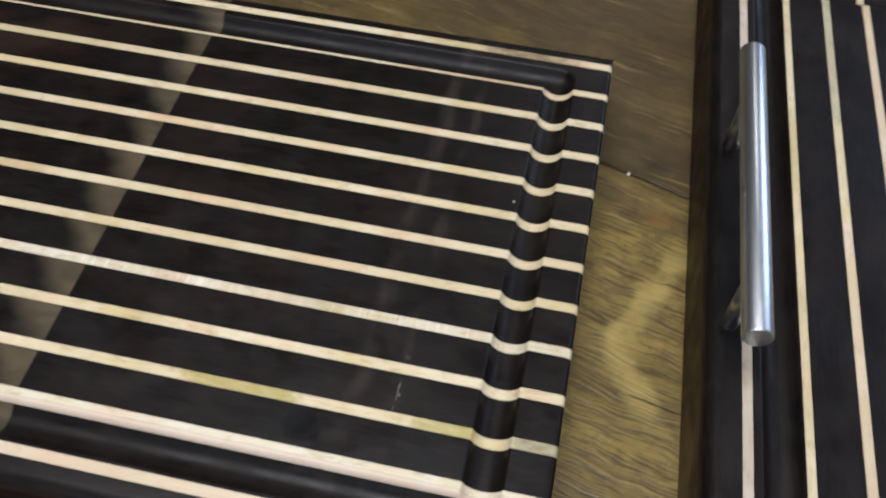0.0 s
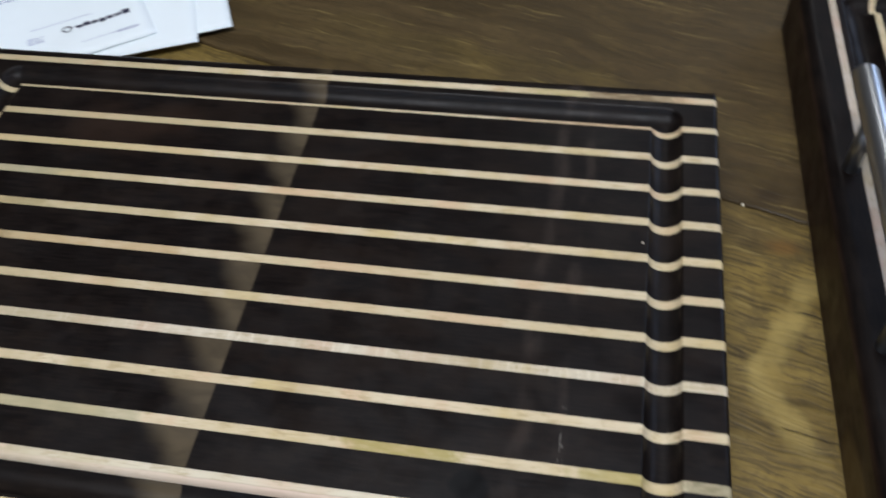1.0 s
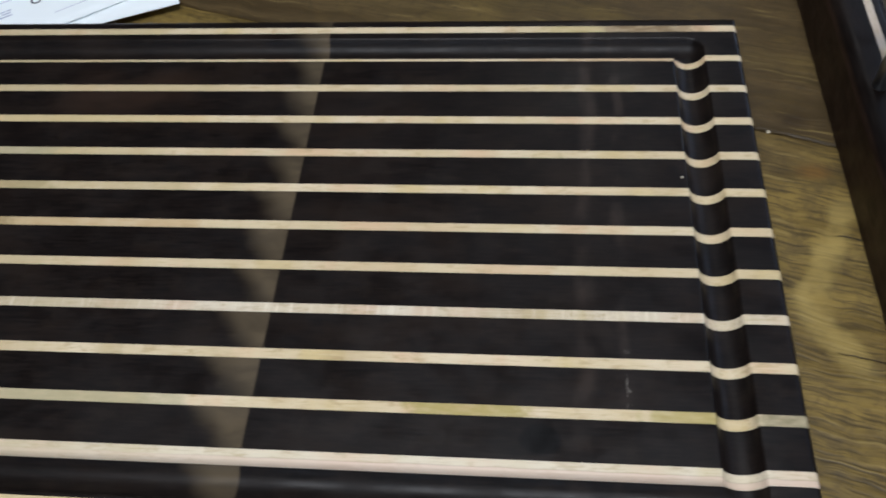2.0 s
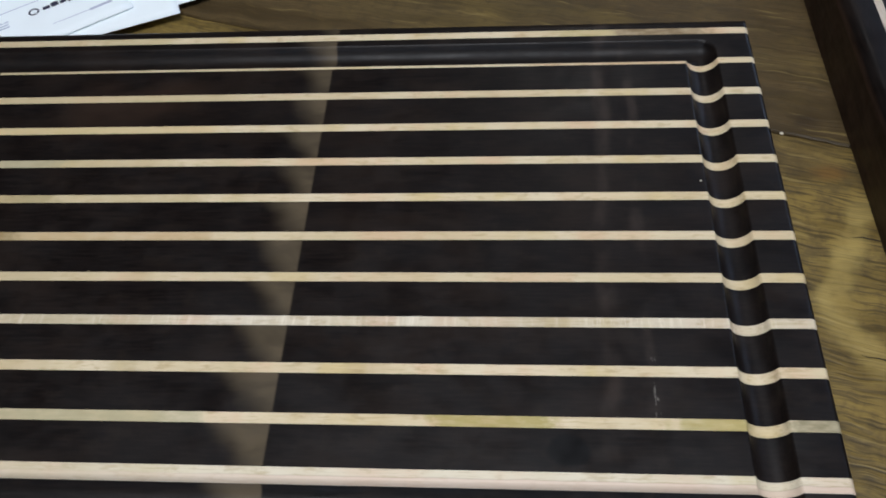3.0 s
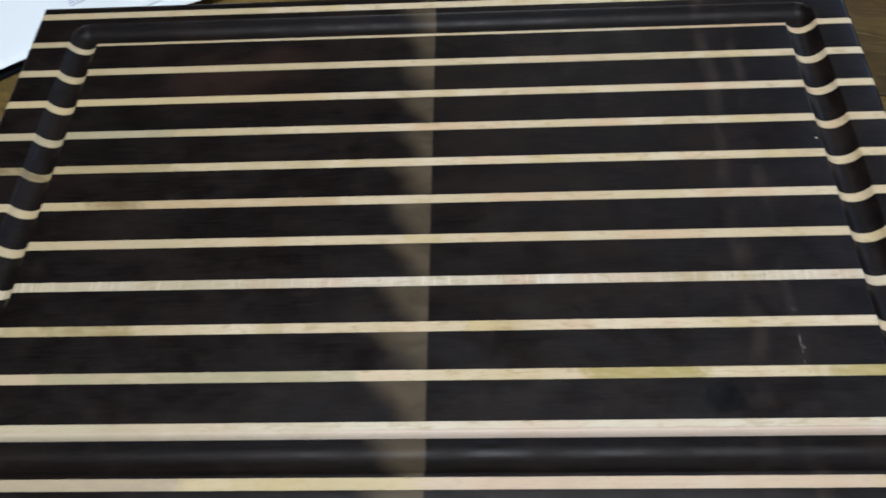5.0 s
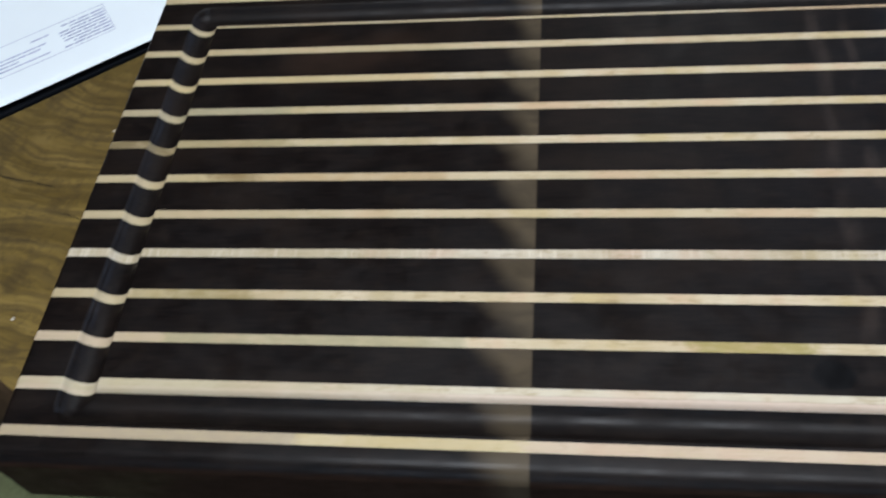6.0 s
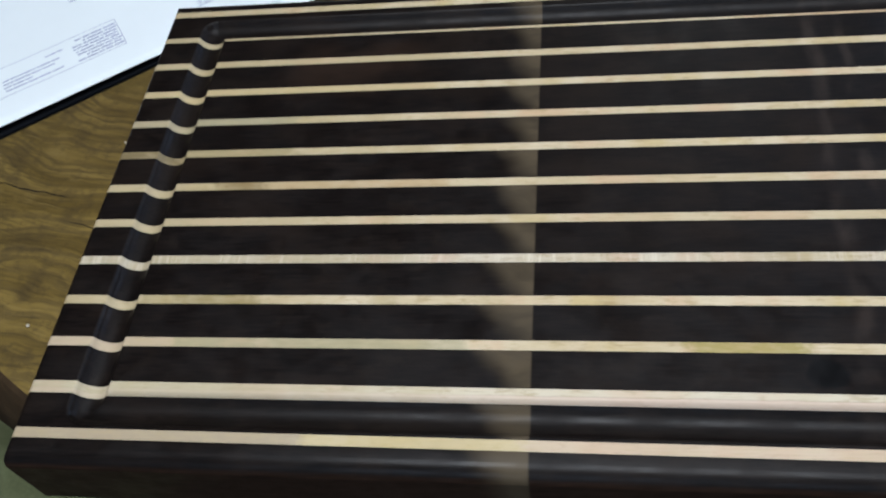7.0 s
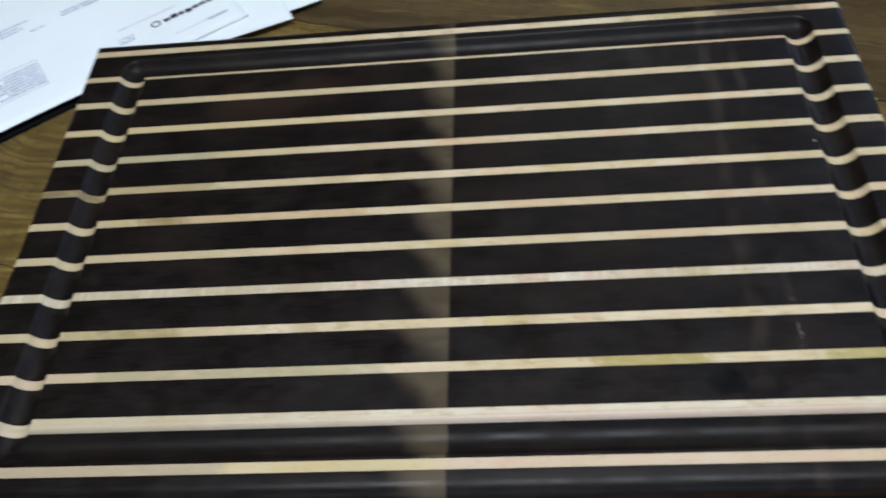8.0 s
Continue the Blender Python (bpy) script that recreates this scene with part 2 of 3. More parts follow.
def pale_hardwood(name, stains=(), ribs=0.0, split=None, tone=(0.605, 0.485, 0.298)):
    """Pale maple. stains: (from x, to x, colour, strength) along the strip."""
    m = Nodes(name, roughness=0.42, specular=0.35)
    p, r = m.coords(), m.random()
    own = m.shift(p, m.math("MULTIPLY", r, 5.0))
    x, y, z = m.xyz(p)[0:3]
    fibre = m.noise(m.mapping(own, scale=(6, 110, 110)), 12, 4, 0.65)
    patch = m.noise(m.mapping(own, scale=(1, 0.25, 1)), 13, 4, 0.65)
    other = m.noise(m.mapping(m.shift(own, 7.3), scale=(1, 0.4, 1)), 22, 3, 0.6)
    blot = m.noise(m.mapping(own, scale=(0.6, 1.6, 1)), 170, 3, 0.6)
    dark = tuple(c * k for c, k in zip(tone, (0.66, 0.58, 0.46)))
    pink = tuple(c * k for c, k in zip(tone, (1.02, 0.85, 0.84)))
    pale = tuple(min(0.8, c * k) for c, k in zip(tone, (1.10, 1.14, 1.26)))
    gold = tuple(c * k for c, k in zip(tone, (0.92, 0.87, 0.60)))
    base = m.mix(m.step(patch, 0.42, 0.62), tone, pale)
    base = m.mix(m.math("MULTIPLY", m.step(other, 0.50, 0.68), 0.75), base, pink)
    base = m.mix(m.math("MULTIPLY", m.step(other, 0.46, 0.30), 0.65), base, gold)
    base = m.mix(m.math("MULTIPLY", m.step(patch, 0.42, 0.26), 0.60), base, dark)
    base = m.mix(m.math("MULTIPLY", m.step(fibre, 0.50, 0.72), 0.50), base, pale)
    base = m.mix(m.math("MULTIPLY", m.step(fibre, 0.47, 0.32), 0.52), base, dark)
    base = m.mix(m.math("MULTIPLY", m.step(blot, 0.52, 0.70), 0.55), base, dark)
    # duller, olive towards the left end
    olive = tuple(c * k for c, k in zip(tone, (0.74, 0.74, 0.66)))
    base = m.mix(m.math("MULTIPLY", m.step(m.math("ADD", x, m.math("MULTIPLY", m.math("SUBTRACT", patch, 0.5), 0.5)), 0.24, 0.08), 0.55), base, olive)
    base = m.mix(m.step(r, 0.35, 1.0, 0.0, 0.30), base, tuple(c * k for c, k in zip(tone, (0.80, 0.78, 0.72))))
    if ribs:
        w = m.noise(m.mapping(own, rot=(0, 0, 0.15), scale=(1, 0.08, 1)), 480, 3)
        mask = m.math("MULTIPLY", m.step(w, 0.46, 0.74), m.step(patch, 0.30, 0.55, 0.2, ribs))
        base = m.mix(mask, base, (0.80, 0.72, 0.58))
    wob = m.math("MULTIPLY", m.math("SUBTRACT", m.noise(own, 120, 3), 0.5), 0.028)
    sx = m.math("ADD", x, wob)
    if split is not None:
        # the front half of the strip is rosier, with a brown line between the halves
        sy = m.math("ADD", y, m.math("MULTIPLY", m.math("SUBTRACT", m.noise(own, 60, 2), 0.5), 0.0016))
        front = m.math("MULTIPLY", m.step(sy, split + 0.0003, split - 0.0003), m.step(x, 0.12, 0.32, 0.20, 0.65))
        base = m.mix(front, base, ROSE)
        seam = m.math("MULTIPLY", m.step(m.math("ABSOLUTE", m.math("SUBTRACT", sy, split)), 0.0005, 0.0001), m.step(x, 0.2, 0.3, 0.05, 0.22))
        base = m.mix(seam, base, UMBER)
    for x0, x1, tint, amount in stains:
        a = m.math("MULTIPLY", m.step(sx, x0 - 0.006, x0 + 0.006), m.step(sx, x1 + 0.006, x1 - 0.006))
        a = m.math("MULTIPLY", a, m.step(blot, 0.25, 0.6, 0.55 * amount, amount))
        base = m.mix(a, base, tint)
    m.color(base)
    m.bump(fibre, 0.12, 0.0005)
    return m.mat


def slab_wood(name, gold):
    """Olive-brown rough-sawn plank: fine saw-scored grain, golden and dull zones, knots. gold: how golden the plank is."""
    m = Nodes(name, roughness=0.5, specular=0.3)
    p = m.coords()
    px, py = m.xyz(p)[0:2]
    turn = m.mapping(p, rot=(0, 0, radians(15)))
    u, v, w = m.xyz(turn)[0:3]
    warp = m.noise(p, 6.5, 3, 0.5)
    vv = m.math("ADD", v, m.math("MULTIPLY", m.math("SUBTRACT", warp, 0.5), 0.10))
    lines = m.node("ShaderNodeCombineXYZ", X=m.math("MULTIPLY", u, 0.11), Y=vv, Z=w).outputs[0]
    dashes = m.node("ShaderNodeCombineXYZ", X=m.math("MULTIPLY", u, 0.065), Y=m.math("ADD", v, m.math("MULTIPLY", m.math("SUBTRACT", m.noise(p, 26, 2), 0.5), 0.012)), Z=w).outputs[0]
    fine = m.noise(dashes, 560, 2, 0.5)
    score = m.noise(dashes, 300, 3, 0.6)
    mid = m.noise(lines, 60, 4, 0.6)
    broad = m.noise(lines, 11, 3, 0.5)
    blot = m.noise(p, 38, 4, 0.65)
    big = m.noise(p, 7.0, 3, 0.55)
    dull = m.mix(m.step(mid, 0.3, 0.7), (0.054, 0.0345, 0.0135), (0.094, 0.060, 0.0225))
    warm = m.mix(m.step(mid, 0.3, 0.7), (0.126, 0.082, 0.020), (0.245, 0.164, 0.041))
    zone = m.step(m.math("ADD", m.math("MULTIPLY", big, 0.65), m.math("MULTIPLY", broad, 0.35)), 0.62 - 0.30 * gold, 0.80 - 0.30 * gold)
    near_paper = m.math("MULTIPLY", m.step(m.math("ADD", py, m.math("MULTIPLY", m.math("SUBTRACT", big, 0.5), 0.25)), -0.13, -0.04), m.step(px, 0.10, 0.0, 0.0, 0.35))
    zone = m.math("ADD", zone, m.step(m.math("ADD", px, m.math("MULTIPLY", m.math("SUBTRACT", blot, 0.5), 0.4)), 0.10, -0.06, 0.0, 0.45 * gold), clamp=True)
    zone = m.math("MULTIPLY", zone, m.math("SUBTRACT", 1.0, near_paper))
    base = m.mix(zone, dull, warm)
    base = m.mix(m.math("MULTIPLY", m.step(broad, 0.52, 0.72), 0.10 + 0.55 * gold), base, (0.345, 0.250, 0.075))
    base = m.mix(m.math("MULTIPLY", m.step(blot, 0.50, 0.68), 0.25 + 0.30 * gold), base, (0.062, 0.042, 0.018))
    base = m.mix(m.math("MULTIPLY", m.step(blot, 0.46, 0.30), 0.06 + 0.36 * gold), base, (0.235, 0.160, 0.050))
    speck = m.noise(p, 150, 4, 0.7)
    base = m.mix(m.math("MULTIPLY", m.step(speck, 0.50, 0.68), 0.50 - 0.15 * gold), base, (0.048, 0.032, 0.013))
    # bowed growth rings, plainest at the left end
    ring = m.math("SINE", m.math("MULTIPLY", m.math("ADD", vv, m.math("MULTIPLY", m.math("SUBTRACT", m.noise(lines, 22, 3, 0.6), 0.5), 0.055)), 680.0))
    ringy = m.math("MULTIPLY", m.step(ring, -0.2, 0.9), m.math("MULTIPLY", m.step(mid, 0.35, 0.60, 0.35, 1.0), m.step(px, 0.15, -0.02, 0.15, 0.48)))
    base = m.mix(ringy, base, (0.052, 0.034, 0.014))
    saw = m.step(px, 0.02, 0.20, 0.22 + 0.16 * gold, 0.50 + 0.40 * gold)
    base = m.mix(m.math("MULTIPLY", m.step(fine, 0.50, 0.64), m.math("MULTIPLY", saw, m.step(blot, 0.3, 0.6, 0.6, 0.9))), base, (0.046, 0.031, 0.012))
    base = m.mix(m.math("MULTIPLY", m.step(score, 0.56, 0.70), m.math("MULTIPLY", saw, 0.5)), base, (0.050, 0.034, 0.014))
    base = m.mix(m.math("MULTIPLY", m.step(score, 0.40, 0.28), m.math("MULTIPLY", saw, 0.7)), base, (0.30, 0.215, 0.075))
    # a pale bowed figure in the grain beside the board
    bend = m.math("ADD", 0.550, m.math("MULTIPLY", m.math("ABSOLUTE", m.math("ADD", py, 0.176)), 0.50))
    off = m.math("ADD", m.math("SUBTRACT", px, bend), m.math("MULTIPLY", m.math("SUBTRACT", m.noise(p, 42, 3), 0.5), 0.030))
    bow = m.step(m.math("ABSOLUTE", off), 0.013, 0.001)
    bow = m.math("MULTIPLY", bow, m.step(m.math("ABSOLUTE", m.math("ADD", py, 0.162)), 0.072, 0.045))
    bow = m.math("MULTIPLY", bow, m.step(mid, 0.25, 0.55, 0.25, 0.6))
    base = m.mix(bow, base, (0.400, 0.290, 0.090))
    # dark knot and a rusty stain near the joint
    for kx0, ky0, r0, tint, amount in ((0.564, -0.034, 0.0085, (0.035, 0.022, 0.010), 0.75), (0.572, -0.078, 0.010, (0.185, 0.090, 0.022), 0.55)):
        kx, ky = m.math("SUBTRACT", px, kx0), m.math("SUBTRACT", py, ky0)
        kd = m.math("ADD", m.math("MULTIPLY", m.math("MULTIPLY", kx, kx), 0.45), m.math("MULTIPLY", ky, ky))
        kn = m.step(m.math("ADD", m.math("SQRT", kd), m.math("MULTIPLY", m.math("SUBTRACT", blot, 0.5), 0.012)), r0, r0 * 0.2)
        base = m.mix(m.math("MULTIPLY", kn, amount), base, tint)
    # short drying checks along the grain
    crack = None
    wig = m.math("MULTIPLY", m.math("SUBTRACT", m.noise(p, 60, 3), 0.5), 0.006)
    c, s = math.cos(radians(15)), math.sin(radians(15))
    for cx, cy, length, half in ((0.572, -0.126, 0.05, 0.0007), (-0.16, -0.105, 0.10, 0.0006), (0.560, -0.205, 0.04, 0.0006), (-0.06, -0.150, 0.05, 0.0005)):
        u0, v0 = cx * c - cy * s, cx * s + cy * c
        line = m.step(m.math("ABSOLUTE", m.math("ADD", m.math("SUBTRACT", v, v0), wig)), half, half * 0.3)
        along = m.math("MULTIPLY", m.step(u, u0, u0 + 0.006), m.step(u, u0 + length, u0 + length - 0.012))
        one = m.math("MULTIPLY", line, along)
        crack = one if crack is None else m.math("MAXIMUM", crack, one)
    base = m.mix(crack, base, (0.012, 0.008, 0.005))
    m.color(base)
    m.rough(m.step(mid, 0.3, 0.7, 0.45, 0.62))
    height = m.math("SUBTRACT", m.math("MULTIPLY", mid, 0.5), m.math("ADD", m.math("MULTIPLY", fine, 0.5), m.math("MULTIPLY", score, 0.8)))
    height = m.math("SUBTRACT", height, m.math("MULTIPLY", crack, 1.5))
    m.bump(height, 0.55, 0.0014)
    return m.mat


def plain(name, tint, roughness=0.6, metallic=0.0, scale=30.0, vary=0.12, bump=0.05, specular=0.5):
    m = Nodes(name, roughness=roughness, metallic=metallic, specular=specular)
    p = m.coords()
    n = m.noise(p, scale, 4, 0.6)
    g = m.noise(p, scale * 0.12, 2, 0.5)
    lo = tuple(c * (1 - vary) for c in tint)
    hi = tuple(min(1.0, c * (1 + vary)) for c in tint)
    m.color(m.mix(m.step(m.math("ADD", m.math("MULTIPLY", n, 0.5), m.math("MULTIPLY", g, 0.5)), 0.3, 0.7), lo, hi))
    if bump:
        m.bump(n, bump, 0.002)
    return m.mat


def brushed_steel():
    m = Nodes("brushed_steel", roughness=0.14, metallic=1.0)
    p = m.coords()
    n = m.noise(m.mapping(p, scale=(160, 2, 160)), 12, 3)
    m.color(m.mix(n, (0.72, 0.73, 0.75), (0.84, 0.85, 0.87)))
    m.rough(m.step(n, 0.3, 0.7, 0.28, 0.38))
    return m.mat


def glass():
    m = Nodes("window_glass", roughness=0.02)
    m.bsdf.inputs["Transmission Weight"].default_value = 1.0
    m.bsdf.inputs["IOR"].default_value = 1.45
    return m.mat


DARK, DARK_PLAIN = dark_hardwood("dark_hardwood"), dark_hardwood("dark_hardwood_plain", False)
PALE = pale_hardwood("pale_hardwood")
PALE_RIBBED = pale_hardwood("pale_hardwood_ribbed", ribs=0.5, tone=(0.58, 0.485, 0.335))
PALE_BY_LINE = {
    0: pale_hardwood("pale_hardwood_stained_end", ((0.405, 0.440, OLIVE, 0.5), (0.440, 0.498, UMBER, 0.85))),
    1: pale_hardwood("pale_hardwood_fawn", ((-0.01, 0.18, (0.44, 0.35, 0.20), 0.45),)),
    3: pale_hardwood("pale_hardwood_yellow", ((-0.01, 0.20, (0.60, 0.46, 0.22), 0.4),)),
    4: pale_hardwood("pale_hardwood_grey_end", ((-0.01, 0.03, (0.40, 0.34, 0.22), 0.6), (0.03, 0.110, (0.36, 0.32, 0.20), 0.7))),
    5: pale_hardwood("pale_hardwood_olive_end", ((-0.01, 0.036, (0.20, 0.15, 0.07), 0.9), (0.036, 0.115, (0.34, 0.27, 0.13), 0.75), (0.115, 0.20, (0.46, 0.36, 0.19), 0.5))),
    6: pale_hardwood("pale_hardwood_brown_end", ((0.066, 0.102, (0.24, 0.16, 0.06), 0.8), (0.102, 0.215, (0.48, 0.33, 0.17), 0.65))),
    7: pale_hardwood("pale_hardwood_buff", ((-0.01, 0.13, (0.50, 0.40, 0.24), 0.5),)),
    8: PALE_RIBBED,
    9: pale_hardwood("pale_hardwood_mottled", ((0.042, 0.062, (0.34, 0.26, 0.11), 0.5), (0.062, 0.110, (0.30, 0.23, 0.09), 0.8), (0.175, 0.19, (0.42, 0.33, 0.18), 0.5))),
    10: pale_hardwood("pale_hardwood_greenish", ((-0.01, 0.07, (0.56, 0.43, 0.31), 0.6), (0.07, 0.23, (0.38, 0.335, 0.20), 0.75), (0.338, 0.394, OLIVE, 0.85), (0.452, 0.484, OLIVE, 0.7), (0.503, 0.54, (0.19, 0.17, 0.09), 0.8))),
    11: pale_hardwood("pale_hardwood_rosy", split=-0.2978, tone=(0.64, 0.545, 0.38)),
    12: pale_hardwood("pale_hardwood_blotched", ((-0.01, 0.15, (0.42, 0.335, 0.235), 0.75), (0.15, 0.262, (0.58, 0.46, 0.22), 0.5), (0.262, 0.54, ROSE, 0.45))),
}
BOARD_TWO_PALE = {
    0: pale_hardwood("pale_hardwood_greyish", tone=(0.52, 0.43, 0.33)),
    1: pale_hardwood("pale_hardwood_olive_patch", ((0.30, 0.37, OLIVE, 0.45),)),
    2: pale_hardwood("pale_hardwood_dull_end", ((0.36, 0.54, (0.34, 0.31, 0.20), 0.7), (0.10, 0.28, ROSE, 0.35))),
    3: pale_hardwood("pale_hardwood_pinkish", ((0.10, 0.44, ROSE, 0.4),)),
}
SLAB_FRONT, SLAB_BACK = slab_wood("slab_wood_golden", 1.0), slab_wood("slab_wood_dull", 0.15)
STEEL = brushed_steel()
# steel of the posts, with the dark board's reflection put into its colour
DIMMED_STEEL = plain("dimmed_steel", (0.46, 0.47, 0.49), 0.36, 1.0, scale=200, vary=0.1, bump=0.02)
PAPER = plain("white_paper", (0.915, 0.965, 0.975), 0.75, scale=18, vary=0.02, bump=0.03, specular=0.2)
INK = plain("grey_ink", (0.40, 0.42, 0.58), 0.7, vary=0.2, bump=0.0, specular=0.2)
INK_DARK = plain("black_ink", (0.035, 0.035, 0.06), 0.7, vary=0.2, bump=0.0, specular=0.2)
INK_FAINT = plain("faint_ink", (0.50, 0.52, 0.64), 0.7, vary=0.15, bump=0.0, specular=0.2)
LEG_WOOD = plain("dark_leg_wood", (0.07, 0.045, 0.022), 0.5, scale=40, vary=0.3, bump=0.15)
WALL_PAINT = plain("wall_paint", (0.20, 0.17, 0.13), 0.8, scale=60, vary=0.06, bump=0.06)
CEILING_PAINT = plain("ceiling_paint", (0.36, 0.33, 0.29), 0.85, scale=60, vary=0.04, bump=0.05)
FLOOR_WOOD = plain("floor_wood", (0.045, 0.030, 0.018), 0.6, scale=20, vary=0.35, bump=0.1)
CLOTH = plain("olive_cloth", (0.17, 0.19, 0.095), 0.9, scale=220, vary=0.15, bump=0.4, specular=0.15)
WHITE_METAL = plain("white_enamel", (0.78, 0.78, 0.76), 0.4, scale=40, vary=0.03, bump=0.02)
GLASS = glass()
BARK = plain("dark_bark", (0.050, 0.030, 0.014), 0.8, scale=70, vary=0.4, bump=0.5, specular=0.2)
CRUMB = plain("pale_crumb", (0.55, 0.48, 0.36), 0.8, scale=300, vary=0.2, bump=0.2)
FOLDER = plain("black_card", (0.004, 0.005, 0.007), 0.8, scale=120, vary=0.2, bump=0.1, specular=0.1)

# ---------------------------------------------------------------- mesh helpers


def link(name, bm, material, parent=None, label="", smooth=False):
    me = bpy.data.meshes.new(name)
    bm.to_mesh(me)
    bm.free()
    me.materials.append(material)
    if smooth:
        for f in me.polygons:
            f.use_smooth = True
    ob = new(name, me)
    if parent is not None:
        ob.parent = parent
    if label:
        ob["label"] = label
    return ob


def part(name, bm, material, parent, label="", smooth=False):
    return link(name, bm, material, parent, label, smooth)


def box_bm(x0, x1, y0, y1, z0, z1, bevel=0.0, segments=2):
    bm = bmesh.new()
    bmesh.ops.create_cube(bm, size=1.0)
    for v in bm.verts:
        v.co = Vector((x0 + (v.co.x + 0.5) * (x1 - x0), y0 + (v.co.y + 0.5) * (y1 - y0), z0 + (v.co.z + 0.5) * (z1 - z0)))
    if bevel:
        bmesh.ops.bevel(bm, geom=list(bm.edges), offset=bevel, segments=segments, affect="EDGES", profile=0.6)
    return bm


def rod_bm(a, b, radius, bevel=0.0, sides=40):
    a, b = Vector(a), Vector(b)
    bm = bmesh.new()
    bmesh.ops.create_cone(bm, cap_ends=True, segments=sides, radius1=radius, radius2=radius, depth=(b - a).length)
    if bevel:
        rim = [e for e in bm.edges if abs(e.verts[0].co.z - e.verts[1].co.z) < 1e-6]
        bmesh.ops.bevel(bm, geom=rim, offset=bevel, segments=3, affect="EDGES", profile=0.5)
    q = Vector((0, 0, 1)).rotation_difference((b - a).normalized())
    bmesh.ops.transform(bm, matrix=Matrix.Translation((a + b) / 2) @ q.to_matrix().to_4x4(), verts=bm.verts)
    return bm


def empty(name, m=None):
    ob = new(name)
    ob.empty_display_size = 0.05
    if m is not None:
        ob.matrix_world = m
    return ob


def round_drop(d, r):
    """Drop of a rounded edge of radius r at distance d from the side."""
    return 0.0 if d >= r else r - math.sqrt(max(r * r - (r - d) ** 2, 0.0))


# ---------------------------------------------------------------- the room and the table
FLOOR_Z, CEIL_Z = -0.745, 1.70
RX0, RX1, RY0, RY1 = -2.3, 1.76, -2.4, 2.6


def structure(name, bm, material, label, category):
    return tagged(link(name, bm, material), label, category, kind="structure")


structure("floor", box_bm(RX0, RX1, RY0, RY1, FLOOR_Z - 0.05, FLOOR_Z), FLOOR_WOOD, "dark brown wooden floor under the table", "floor")
structure("ceiling", box_bm(RX0 - 0.15, RX1 + 0.15, RY0 - 0.15, RY1 + 0.15, CEIL_Z, CEIL_Z + 0.1), CEILING_PAINT, "off-white painted ceiling", "ceiling")
structure("wall_north", box_bm(RX0, RX1, RY1, RY1 + 0.15, FLOOR_Z, CEIL_Z), WALL_PAINT, "beige painted wall", "wall")
structure("wall_west", box_bm(RX0 - 0.15, RX0, RY0 - 0.15, RY1 + 0.15, FLOOR_Z, CEIL_Z), WALL_PAINT, "beige painted wall", "wall")
WX0, WX1, WZ0, WZ1 = -0.70, 1.20, 0.30, 1.60


EY0, EY1 = 0.35, 2.05


def wall_with_window(name, length_axis, lo, hi, depth, a0, a1):
    """A wall 15 cm thick along x or y, open between a0 and a1 for a window."""
    bm = bmesh.new()
    for p0, p1, z0, z1 in ((lo, a0, FLOOR_Z, CEIL_Z), (a1, hi, FLOOR_Z, CEIL_Z), (a0, a1, FLOOR_Z, WZ0), (a0, a1, WZ1, CEIL_Z)):
        r = bmesh.ops.create_cube(bm, size=1.0)
        for v in r["verts"]:
            along, across = p0 + (v.co.x + 0.5) * (p1 - p0), depth + (v.co.y + 0.5) * 0.15
            v.co = Vector((along, across, z0 + (v.co.z + 0.5) * (z1 - z0)) if length_axis == "x" else (across, along, z0 + (v.co.z + 0.5) * (z1 - z0)))
    bmesh.ops.recalc_face_normals(bm, faces=bm.faces)
    structure(name, bm, WALL_PAINT, "beige painted wall with a window", "wall")


def window(name, m, a0, a1):
    win = tagged(empty(name, m), "white framed window letting in cool daylight", "window", kind="structure")
    for x0, x1, z0, z1 in ((a0, a1, WZ0, WZ0 + 0.05), (a0, a1, WZ1 - 0.05, WZ1), (a0, a0 + 0.05, WZ0 + 0.05, WZ1 - 0.05), (a1 - 0.05, a1, WZ0 + 0.05, WZ1 - 0.05)):
        part("window_frame", box_bm(x0, x1, -0.03, 0.03, z0, z1, 0.004), WHITE_METAL, win)
    pane = part("pane", box_bm(a0 + 0.05, a1 - 0.05, -0.003, 0.003, WZ0 + 0.05, WZ1 - 0.05), GLASS, win)
    pane.visible_shadow = False


wall_with_window("wall_south", "x", RX0, RX1, RY0 - 0.15, WX0, WX1)
wall_with_window("wall_east", "y", RY0 - 0.15, RY1 + 0.15, RX1, EY0, EY1)
window("window_1", pose(0, RY0 - 0.08, 0), WX0, WX1)
window("window_2", pose(RX1 + 0.08, 0, 0, 0, 0, 90), EY0, EY1)

# assumed fixture for the overhead light: panel and cables are made up
lamp = tagged(empty("overhead_lamp", pose(LAMP_AT[0], LAMP_AT[1], LAMP_AT[2] + 0.01)), "flat white overhead lamp panel, unseen, on an assumed hanging mount", "lamp")
part("panel", box_bm(-0.45, 0.45, -0.24, 0.24, 0.0, 0.03, 0.006), WHITE_METAL, lamp)
for lx in (-0.35, 0.35):
    part("cable", rod_bm((lx, 0, 0.03), (lx, 0, CEIL_Z - LAMP_AT[2] - 0.01), 0.002, 0.0, 10), LEG_WOOD, lamp)
# made-up housing that carries the added sheen lamp
sheen_fixture = tagged(empty("sheen_light", pose(*SHEEN_AT, CEIL_Z)), "slim white ceiling fixture, unseen, added for sheen on the boards", "ceiling light")
